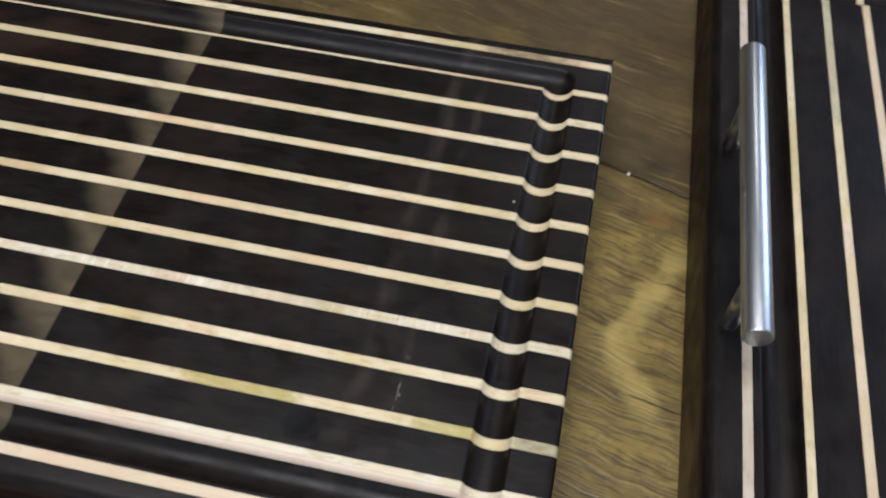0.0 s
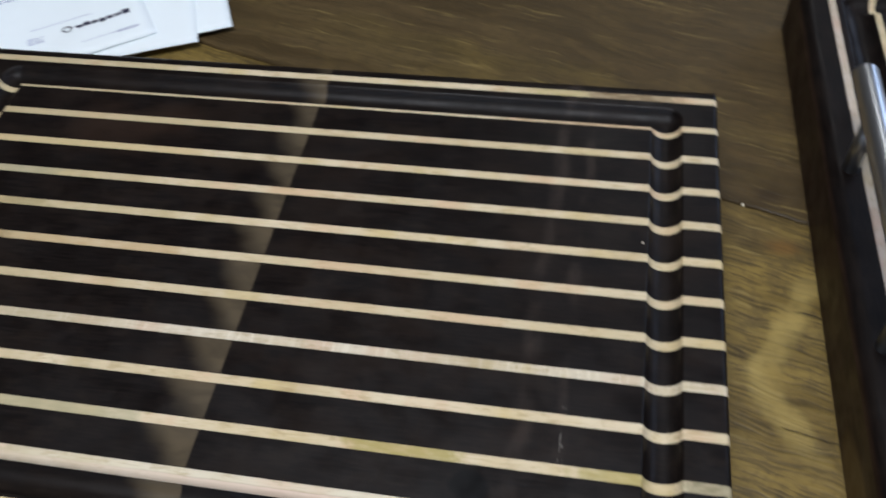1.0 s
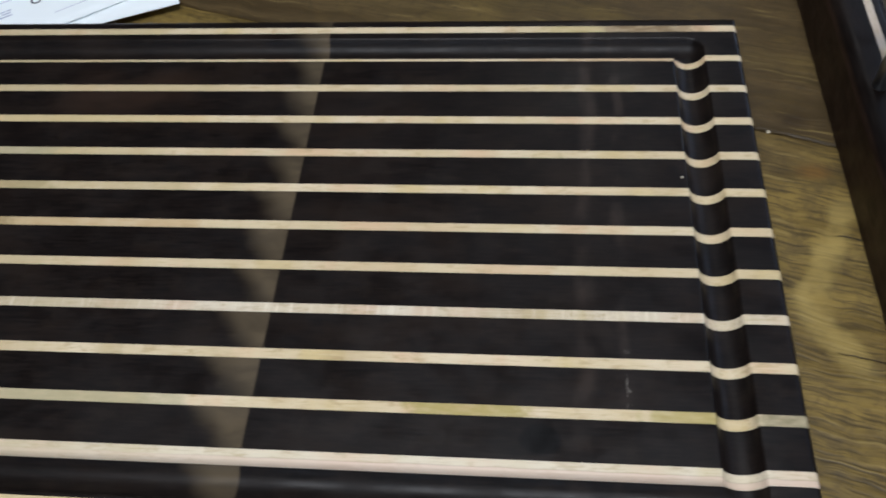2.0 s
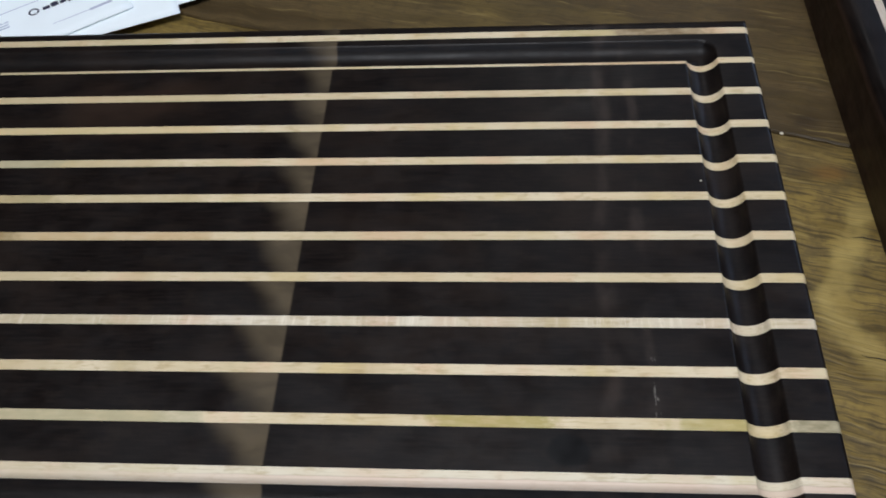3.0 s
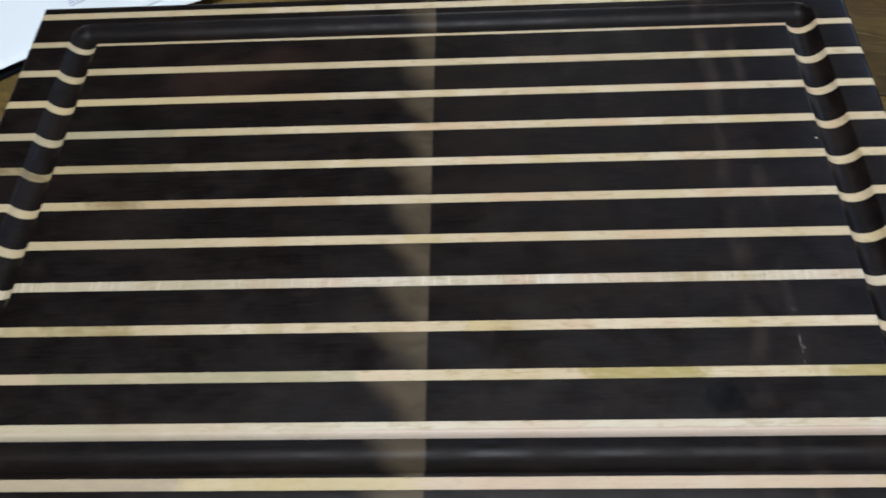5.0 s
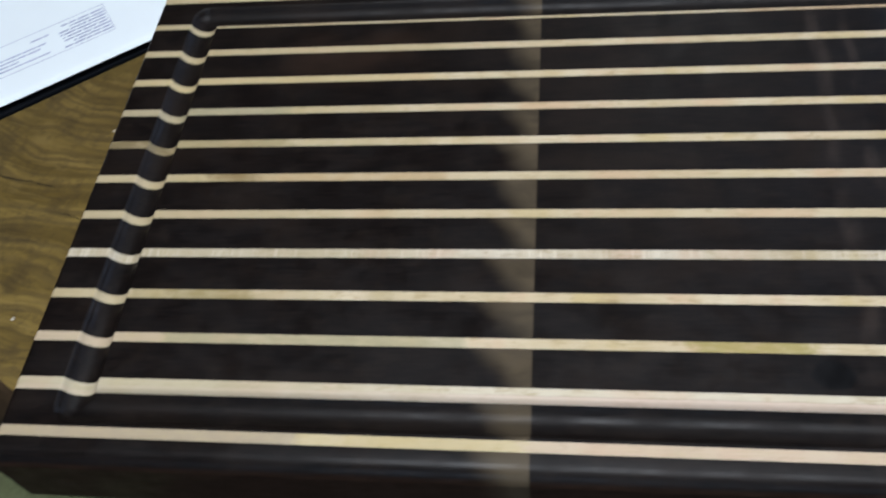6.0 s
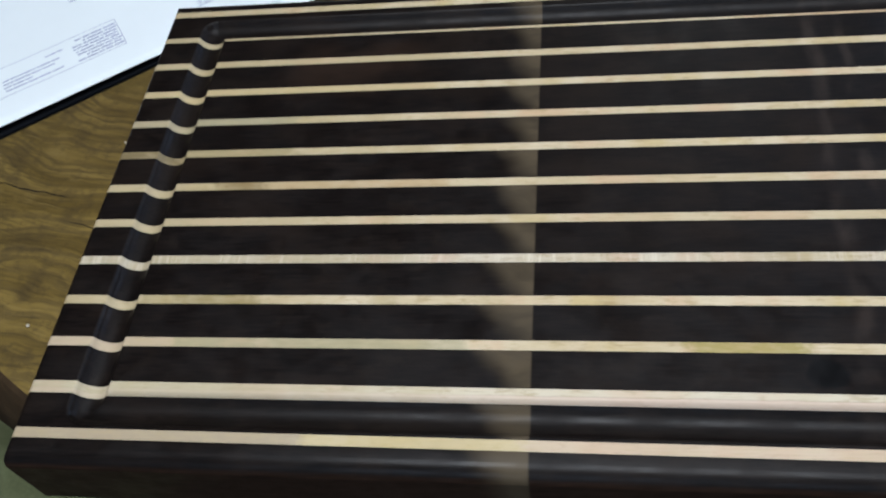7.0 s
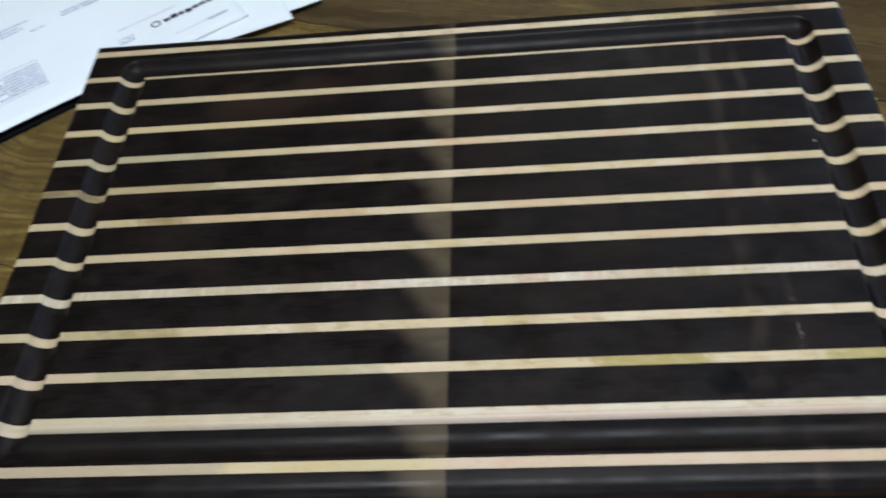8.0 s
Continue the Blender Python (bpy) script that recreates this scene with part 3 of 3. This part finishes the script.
part("housing", box_bm(-0.15, 0.15, -0.72, 0.72, -0.035, 0.0, 0.006), WHITE_METAL, sheen_fixture)


def slab_edge(x):
    """The waney front edge of the table slab."""
    left = -0.312 - 0.72 * min(x, 0.0) * (1.0 if x > -0.18 else 0.18 / max(0.18, -x) * 1.25)
    y = left - 0.018 * (1 - math.exp(-max(x, 0.0) * 6))
    hollow = max(0.0, min(1.0, (x + 0.03) / 0.03)) * max(0.0, min(1.0, (0.125 - x) / 0.05))
    y += 0.038 * hollow
    return y + 0.010 * noise.noise(Vector((x * 9, 1.7, 0))) + 0.005 * noise.noise(Vector((x * 31, 4.1, 0)))


def joint(x):
    """The long joint between the two planks of the tabletop."""
    return 0.1262 - 0.310 * x + 0.0012 * noise.noise(Vector((x * 40, 2.2, 0))) + 0.0008 * noise.noise(Vector((x * 130, 8.2, 0)))


def plank_bm(near, far, profile_near, profile_far, bark=False):
    """A thick plank between two wavy edges; the profiles are (outwards, z) from top to bottom."""
    x0, x1, n = -1.25, 1.28, 420
    bm = bmesh.new()
    rings = []
    for i in range(n + 1):
        x = x0 + (x1 - x0) * i / n
        a, b = near(x), far(x)
        ring = []
        for k, (out, z) in enumerate(profile_near):
            ruff = 0.004 * noise.noise(Vector((x * 22, k * 0.9, 7.0))) if k > 1 else 0.0
            ring.append(bm.verts.new((x, a - out + ruff, z)))
        for out, z in reversed(profile_far):
            ring.append(bm.verts.new((x, b + out, z)))
        rings.append(ring)
    m = len(rings[0])
    for i in range(n):
        for k in range(m):
            f = bm.faces.new((rings[i][k], rings[i][(k + 1) % m], rings[i + 1][(k + 1) % m], rings[i + 1][k]))
            f.smooth = 0 < k < len(profile_near) - 1
            f.material_index = 1 if bark and k < len(profile_near) - 1 else 0
    bm.faces.new(rings[0])
    bm.faces.new(rings[-1])
    bmesh.ops.recalc_face_normals(bm, faces=bm.faces)
    bmesh.ops.transform(bm, matrix=Matrix.Translation((0, 0, -FLOOR_Z)), verts=bm.verts)
    return bm


table = tagged(empty("slab_table", pose(0, 0, FLOOR_Z)), "olive-brown rough-sawn wooden slab table with a waney edge", "table")
WANEY = [(0.0, 0.0), (0.004, -0.002), (0.010, -0.010), (0.017, -0.024), (0.023, -0.038), (0.022, -0.049), (0.012, -0.055)]
LIP = [(-0.0012, 0.0), (-0.0002, -0.0010), (0.0, -0.0550)]
front_plank = part("plank", plank_bm(slab_edge, lambda x: joint(x) - 0.0007, WANEY, LIP, True), SLAB_FRONT, table, "golden-brown plank with saw-scored grain")
front_plank.data.materials.append(BARK)
part("plank", plank_bm(lambda x: joint(x) + 0.0007, lambda x: 1.05, LIP, LIP), SLAB_BACK, table, "dull brown plank")
for lx, ly in ((-0.95, 0.15), (1.18, -0.1), (-0.95, 0.85), (1.18, 0.85)):
    part("leg", box_bm(lx - 0.045, lx + 0.045, ly - 0.045, ly + 0.045, 0.0, -FLOOR_Z - 0.05, 0.004), LEG_WOOD, table)

# a stool with a creased cloth cushion pushed in at the corner of the table


def creased_cushion_bm(half, low, high):
    """A square cushion with rounded sides; slanting creases run across its cover."""
    n = 72
    bm = bmesh.new()

    def top(x, y):
        d = min(half - abs(x), half - abs(y))
        fall = round_drop(max(d, 0.0), 0.030)
        slant = 0.80 * x + 0.60 * y + 0.03 * noise.noise(Vector((x * 9, y * 9, 1.3)))
        ridge = abs(math.sin(slant * 70.0)) ** 0.6
        return high - fall - 0.015 * ridge * (0.55 + 0.6 * noise.noise(Vector((x * 7, y * 7, 5.1)))) - 0.004 * noise.noise(Vector((x * 30, y * 30, 0.4)))

    side = [-half + 2 * half * i / n for i in range(n + 1)]
    upper = [[bm.verts.new((x, y, top(x, y))) for y in side] for x in side]
    lower = [[bm.verts.new((x * 0.97, y * 0.97, low)) for y in side] for x in side]
    for i in range(n):
        for j in range(n):
            bm.faces.new((upper[i][j], upper[i + 1][j], upper[i + 1][j + 1], upper[i][j + 1]))
            bm.faces.new((lower[i][j], lower[i][j + 1], lower[i + 1][j + 1], lower[i + 1][j]))
        for edge_u, edge_l in (((upper[i][0], upper[i + 1][0]), (lower[i][0], lower[i + 1][0])), ((upper[i + 1][n], upper[i][n]), (lower[i + 1][n], lower[i][n])),
                               ((upper[0][i + 1], upper[0][i]), (lower[0][i + 1], lower[0][i])), ((upper[n][i], upper[n][i + 1]), (lower[n][i], lower[n][i + 1]))):
            bm.faces.new((edge_l[0], edge_l[1], edge_u[1], edge_u[0]))
    return bm


stool = tagged(empty("stool", pose(-0.262, -0.275, FLOOR_Z, 0, 0, 8)), "low wooden stool with a creased olive-green cloth cushion", "stool")
part("cushion", creased_cushion_bm(0.19, 0.40, 0.478), CLOTH, stool, "creased olive-green cloth cushion", True)
part("seat", box_bm(-0.18, 0.18, -0.18, 0.18, 0.375, 0.40, 0.004), LEG_WOOD, stool)
for lx in (-0.15, 0.15):
    for ly in (-0.15, 0.15):
        part("leg", box_bm(lx - 0.018, lx + 0.018, ly - 0.018, ly + 0.018, 0.0, 0.375, 0.003), LEG_WOOD, stool)

# ---------------------------------------------------------------- the striped boards
T, PITCH, HALF_LINE = 0.048, 0.027, 0.0029
LINE_HALF = {1: 0.0025, 11: 0.0036}
BX0, BX1 = -0.005, 0.5238
GX0, GX1, GY1 = 0.0312, 0.4915, -0.0179
GROOVE_HALF, GROOVE_DEPTH = 0.0096, 0.0072
LINE_Y = [-k * PITCH + {1: -0.0003, 11: -0.0005, 12: 0.0003}.get(k, 0.0001) for k in range(13)]


def groove_drop(x, y, GY0):
    """Depth of the juice groove at a place: a round-nosed channel along a rectangle."""
    cx, cy = (GX0 + GX1) / 2, (GY0 + GY1) / 2
    dx, dy = abs(x - cx) - (GX1 - GX0) / 2, abs(y - cy) - (GY1 - GY0) / 2
    d = math.hypot(max(dx, 0), max(dy, 0)) if dx > 0 or dy > 0 else -max(dx, dy)
    if d >= GROOVE_HALF + 0.0012:
        return 0.0
    R = (GROOVE_HALF ** 2 + GROOVE_DEPTH ** 2) / (2 * GROOVE_DEPTH)
    core = math.sqrt(max(R * R - d * d, 0.0)) - (R - GROOVE_DEPTH)
    return max(core, 0.0) if d < GROOVE_HALF - 0.0008 else max(0.0, 0.00035 * (1 - (d - GROOVE_HALF + 0.0008) / 0.002) ** 2)


def span(a, b, n):
    return [a + (b - a) * i / n for i in range(n + 1)]


def strip_bm(y_lo, y_hi, board_lo, board_hi, end_r, side_r, GY0):
    """One glued strip of a board, with its share of the groove and of the rounded edges."""
    arc = [end_r * (1 - math.cos(a * math.pi / 12)) for a in range(7)]
    xs = [BX0 + a for a in arc] + span(GX0 - 0.0105, GX0 + 0.0105, 22) + span(GX0 + 0.03, GX1 - 0.03, 12)
    xs += span(GX1 - 0.0105, GX1 + 0.0105, 22) + [BX1 - a for a in reversed(arc)]
    cuts = {y_lo, y_hi}
    for a in range(7):
        d = side_r * (1 - math.cos(a * math.pi / 12))
        cuts |= {board_lo + d, board_hi - d}
    for gy in (GY0, GY1):
        cuts |= set(span(gy - 0.0105, gy + 0.0105, 22))
    ys = sorted(c for c in cuts if y_lo <= c <= y_hi)
    ys = [ys[0]] + [b for a, b in zip(ys, ys[1:]) if b - a > 1e-5]
    if len(ys) < 4:
        ys = span(y_lo, y_hi, 3)
    ys[0], ys[-1] = y_lo + 0.00004, y_hi - 0.00004

    def top(x, y):
        dx, dy = min(x - BX0, BX1 - x), min(y - board_lo, board_hi - y)
        return T - max(round_drop(dx, end_r), round_drop(dy, side_r)) - groove_drop(x, y, GY0)

    bm = bmesh.new()
    grid = [[bm.verts.new((x, y, top(x, y))) for y in ys] for x in xs]
    for i in range(len(xs) - 1):
        for j in range(len(ys) - 1):
            bm.faces.new((grid[i][j], grid[i + 1][j], grid[i + 1][j + 1], grid[i][j + 1])).smooth = True
    ring = [(x, ys[0]) for x in xs] + [(xs[-1], y) for y in ys[1:]] + [(x, ys[-1]) for x in reversed(xs[:-1])] + [(xs[0], y) for y in reversed(ys[1:-1])]
    high = [bm.verts.new((x, y, top(x, y))) for x, y in ring]
    low = [bm.verts.new((x, y, 0.0)) for x, y in ring]
    for i in range(len(ring)):
        j = (i + 1) % len(ring)
        bm.faces.new((high[j], high[i], low[i], low[j]))
    bm.faces.new(list(reversed(low)))
    return bm


def striped_board(label, margin_back, margin_front, by_line, m, side_r, dark, lines, half_scale=1.0):
    board = tagged(empty("cutting_board", m), label, "cutting board", "striped boards on the table")
    lo, hi = lines[-1] - margin_front, lines[0] + margin_back
    edges = [hi]
    for k, y in enumerate(lines):
        half = LINE_HALF.get(k, HALF_LINE) * half_scale
        edges += [y + half, y - half]
    edges.append(lo)
    for k in range(len(edges) - 1):
        bm = strip_bm(edges[k + 1], edges[k], lo, hi, 0.0032, side_r, lines[-1] + 0.0145)
        if k % 2:
            part("pale_strip", bm, by_line.get(k // 2, PALE), board, "pale maple inlay strip")
        else:
            part("dark_strip", bm, dark, board, "near-black oiled hardwood strip")
    return board


striped_board("dark hardwood cutting board with pale maple strips and juice groove", 0.0140, 0.0165, PALE_BY_LINE, pose(0, 0, 0), 0.0085, DARK, LINE_Y)

LINE_Y_TWO = [-0.0010, -0.0304] + [-0.0304 - 0.0276 * k for k in range(1, 12)]
BOARD_TWO = pose(0.6128, -0.3760, 0.0, 0, 0, 90.8)
striped_board("dark striped cutting board with a steel bar handle mounted on it", 0.0215, 0.0150, BOARD_TWO_PALE, BOARD_TWO, 0.0085, DARK_PLAIN, LINE_Y_TWO, 0.88)

# steel bar handle on the second board's outer strip
hand = tagged(empty("bar_handle", BOARD_TWO @ pose(0.2605, 0.0080, T)), "brushed steel bar handle on the striped board", "handle")
BAR_Z = 0.045
part("bar", rod_bm((-0.1000, 0, BAR_Z), (0.0990, 0, BAR_Z), 0.0073, 0.0007, 48), STEEL, hand, "", True)
for s in (-1, 1):
    part("post", rod_bm((s * 0.064, 0, 0), (s * 0.064, 0, BAR_Z - 0.004), 0.0046, 0.0, 28), DIMMED_STEEL, hand, "", True)

# ---------------------------------------------------------------- papers


def sheet_bm(w, h, z, curl, seed):
    """A thin sheet, its origin at the right near corner, x to its right edge, y away; slightly wavy."""
    nx, ny, t = 28, 22, 0.0004
    bm = bmesh.new()
    layers = []
    for dz in (0.0, -t):
        g = []
        for i in range(nx + 1):
            col = []
            for j in range(ny + 1):
                x, y = -w + w * i / nx, h * j / ny
                wave = curl * noise.noise(Vector((x * 11, y * 11, seed)))
                col.append(bm.verts.new((x, y, z + wave + dz)))
            g.append(col)
        layers.append(g)
    a, b = layers
    for i in range(nx):
        for j in range(ny):
            bm.faces.new((a[i][j], a[i + 1][j], a[i + 1][j + 1], a[i][j + 1])).smooth = True
            bm.faces.new((b[i][j], b[i][j + 1], b[i + 1][j + 1], b[i + 1][j])).smooth = True
    for i in range(nx):
        bm.faces.new((a[i][0], b[i][0], b[i + 1][0], a[i + 1][0]))
        bm.faces.new((a[i][ny], a[i + 1][ny], b[i + 1][ny], b[i][ny]))
    for j in range(ny):
        bm.faces.new((a[0][j], a[0][j + 1], b[0][j + 1], b[0][j]))
        bm.faces.new((a[nx][j], b[nx][j], b[nx][j + 1], a[nx][j + 1]))
    return bm


def wave_z(x, y, z, curl, seed):
    return z + curl * noise.noise(Vector((x * 11, y * 11, seed)))


def bars_bm(rects, z, curl, seed):
    """Flat printed bars that lie on a wavy sheet: (x0, x1, y0, y1)."""
    bm = bmesh.new()
    for x0, x1, y0, y1 in rects:
        n = max(1, int(abs(x1 - x0) / 0.008))
        pts = [x0 + (x1 - x0) * i / n for i in range(n + 1)]
        lo = [bm.verts.new((x, y0, wave_z(x, y0, z, curl, seed) + 0.00025)) for x in pts]
        hi = [bm.verts.new((x, y1, wave_z(x, y1, z, curl, seed) + 0.00025)) for x in pts]
        for i in range(n):
            bm.faces.new((lo[i], lo[i + 1], hi[i + 1], hi[i]))
    return bm


def text_rows(rng, x0, x1, y0, rows, pitch, thick, ragged=0.25):
    """Lines of unreadable print as broken bars."""
    out = []
    for r in range(rows):
        x, y = x0 + rng.random() * 0.002, y0 + r * pitch
        end = x1 - rng.random() * ragged * (x1 - x0)
        while x < end:
            w = min(0.004 + rng.random() * 0.011, end - x)
            out.append((x, x + w, y, y + thick))
            x += w + 0.0012
    return out


rng = random.Random(4)
PRINT = [(-0.369 - x1 + 0.0025, -0.369 - x0 + 0.0025, y0, y1) for x0, x1, y0, y1 in text_rows(rng, -0.203, -0.163, 0.0330, 8, 0.0038, 0.0015, 0.30)]
PRINT += text_rows(rng, -0.262, -0.212, 0.0350, 4, 0.0042, 0.0013, 0.5) + text_rows(rng, -0.225, -0.208, 0.056, 1, 0.004, 0.0013)
PRINT += text_rows(rng, -0.101, -0.082, 0.0345, 3, 0.0032, 0.0011, 0.3) + text_rows(rng, -0.190, -0.150, 0.112, 3, 0.0045, 0.0016, 0.3)
PRINT += text_rows(rng, -0.156, -0.143, 0.1040, 1, 0.004, 0.0014) + text_rows(rng, -0.128, -0.085, 0.1070, 2, 0.0042, 0.0017, 0.3)
PRINT += text_rows(rng, -0.083, -0.030, 0.1300, 5, 0.0045, 0.0014, 0.4)
HEADING = [(x0 + 0.006, x1 + 0.006, y0, y1) for x0, x1, y0, y1 in [(-0.0655, -0.0600, 0.0385, 0.0425), (-0.0590, -0.0530, 0.0385, 0.0440), (-0.0520, -0.0470, 0.0385, 0.0425), (-0.0460, -0.0405, 0.0372, 0.0425),
           (-0.0395, -0.0340, 0.0385, 0.0428), (-0.0330, -0.0275, 0.0388, 0.0428), (-0.0265, -0.0200, 0.0385, 0.0450)]]
RULES = [(-0.095, -0.044, 0.0532, 0.0540), (-0.058, -0.010, 0.0172, 0.0178), (-0.029, -0.012, 0.0160, 0.0186)]
RULES += [(-0.272, -0.163, 0.0655, 0.0661), (-0.272, -0.163, 0.0296, 0.0302), (-0.1636, -0.1630, 0.0302, 0.0655)]
EMBLEM = (-0.0665, 0.0412)


def ring_bm(at, outer, inner, z, curl, seed):
    bm = bmesh.new()
    n = 28
    rows = []
    for r in (outer, inner):
        row = []
        for i in range(n):
            a = 2 * math.pi * i / n
            x, y = at[0] + r * math.cos(a), at[1] + r * math.sin(a)
            row.append(bm.verts.new((x, y, wave_z(x, y, z, curl, seed) + 0.00025)))
        rows.append(row)
    for i in range(n):
        j = (i + 1) % n
        bm.faces.new((rows[0][i], rows[0][j], rows[1][j], rows[1][i]))
    return bm


folder = tagged(link("document_folder", box_bm(-0.300, -0.075, 0.0035, 0.205, 0.0, 0.0035, 0.0008), FOLDER), "thin black document folder under the letter", "folder")
folder.matrix_world = pose(0.0880, 0.0862, 0, 0, 0, 35.4)
under = tagged(link("paper_stack", box_bm(-0.235, -0.022, 0.020, 0.19, 0.0, 0.0052, 0.0006), PAPER), "stack of white papers on the slab table", "paper")
under.matrix_world = pose(0.124, 0.080, 0, 0, 0, 24)
for name_at, z, curl, seed, deg, w, h in (((0.1455, 0.104), 0.0062, 0.0006, 1.0, 25, 0.216, 0.20), ((0.1245, 0.080), 0.0078, 0.0006, 2.0, 22.5, 0.216, 0.22)):
    sheet = tagged(link("paper_sheet", sheet_bm(w, h, z, curl, seed), PAPER), "loose white sheet of paper lying under a letter", "paper", "papers behind the board")
    sheet.matrix_world = pose(*name_at, 0, 0, 0, deg)

# the printed letter on top, seen upside down
LZ, LCURL, LSEED = 0.0098, 0.0007, 3.0
letter = tagged(empty("letter", pose(0.0870, 0.0862, 0, 0, 0, 34.5)), "white printed letter with text block, lying behind the board", "letter", "papers behind the board")
part("sheet", sheet_bm(0.290, 0.216, LZ, LCURL, LSEED), PAPER, letter)
tagged(part("print", bars_bm(PRINT, LZ, LCURL, LSEED), INK, letter, "rows of small grey print"), kind="stuff")
for bar in HEADING:
    part("heading_bar", bars_bm([bar], LZ, LCURL, LSEED), INK_DARK, letter)
for rule in RULES:
    part("ruled_line", bars_bm([rule], LZ, LCURL, LSEED), INK_FAINT, letter)
part("emblem", ring_bm(EMBLEM, 0.0042, 0.0028, LZ, LCURL, LSEED), INK_DARK, letter, "small round printed emblem")


# ---------------------------------------------------------------- pale crumbs on the table


def crumb(x, y, size, seed, z=0.0):
    bm = bmesh.new()
    bmesh.ops.create_icosphere(bm, subdivisions=2, radius=size)
    for v in bm.verts:
        v.co *= 1.0 + 0.35 * noise.noise(v.co * (1.2 / size) + Vector((seed, 0, 0)))
        v.co.z *= 0.6
    low = min(v.co.z for v in bm.verts)
    ob = tagged(link("wood_crumb", bm, CRUMB, smooth=True), "tiny pale wood crumb on the slab table" if z == 0.0 else "tiny pale wood crumb on the striped board", "crumb", "crumbs on the table")
    ob.matrix_world = pose(x, y, z - low)


for cx, cy, size in ((0.5475, -0.0446, 0.0013), (-0.039, -0.079, 0.0011), (-0.057, -0.233, 0.0013)):
    crumb(cx, cy, size, cx * 50)
crumb(0.4790, -0.1245, 0.0007, 3.0, T)
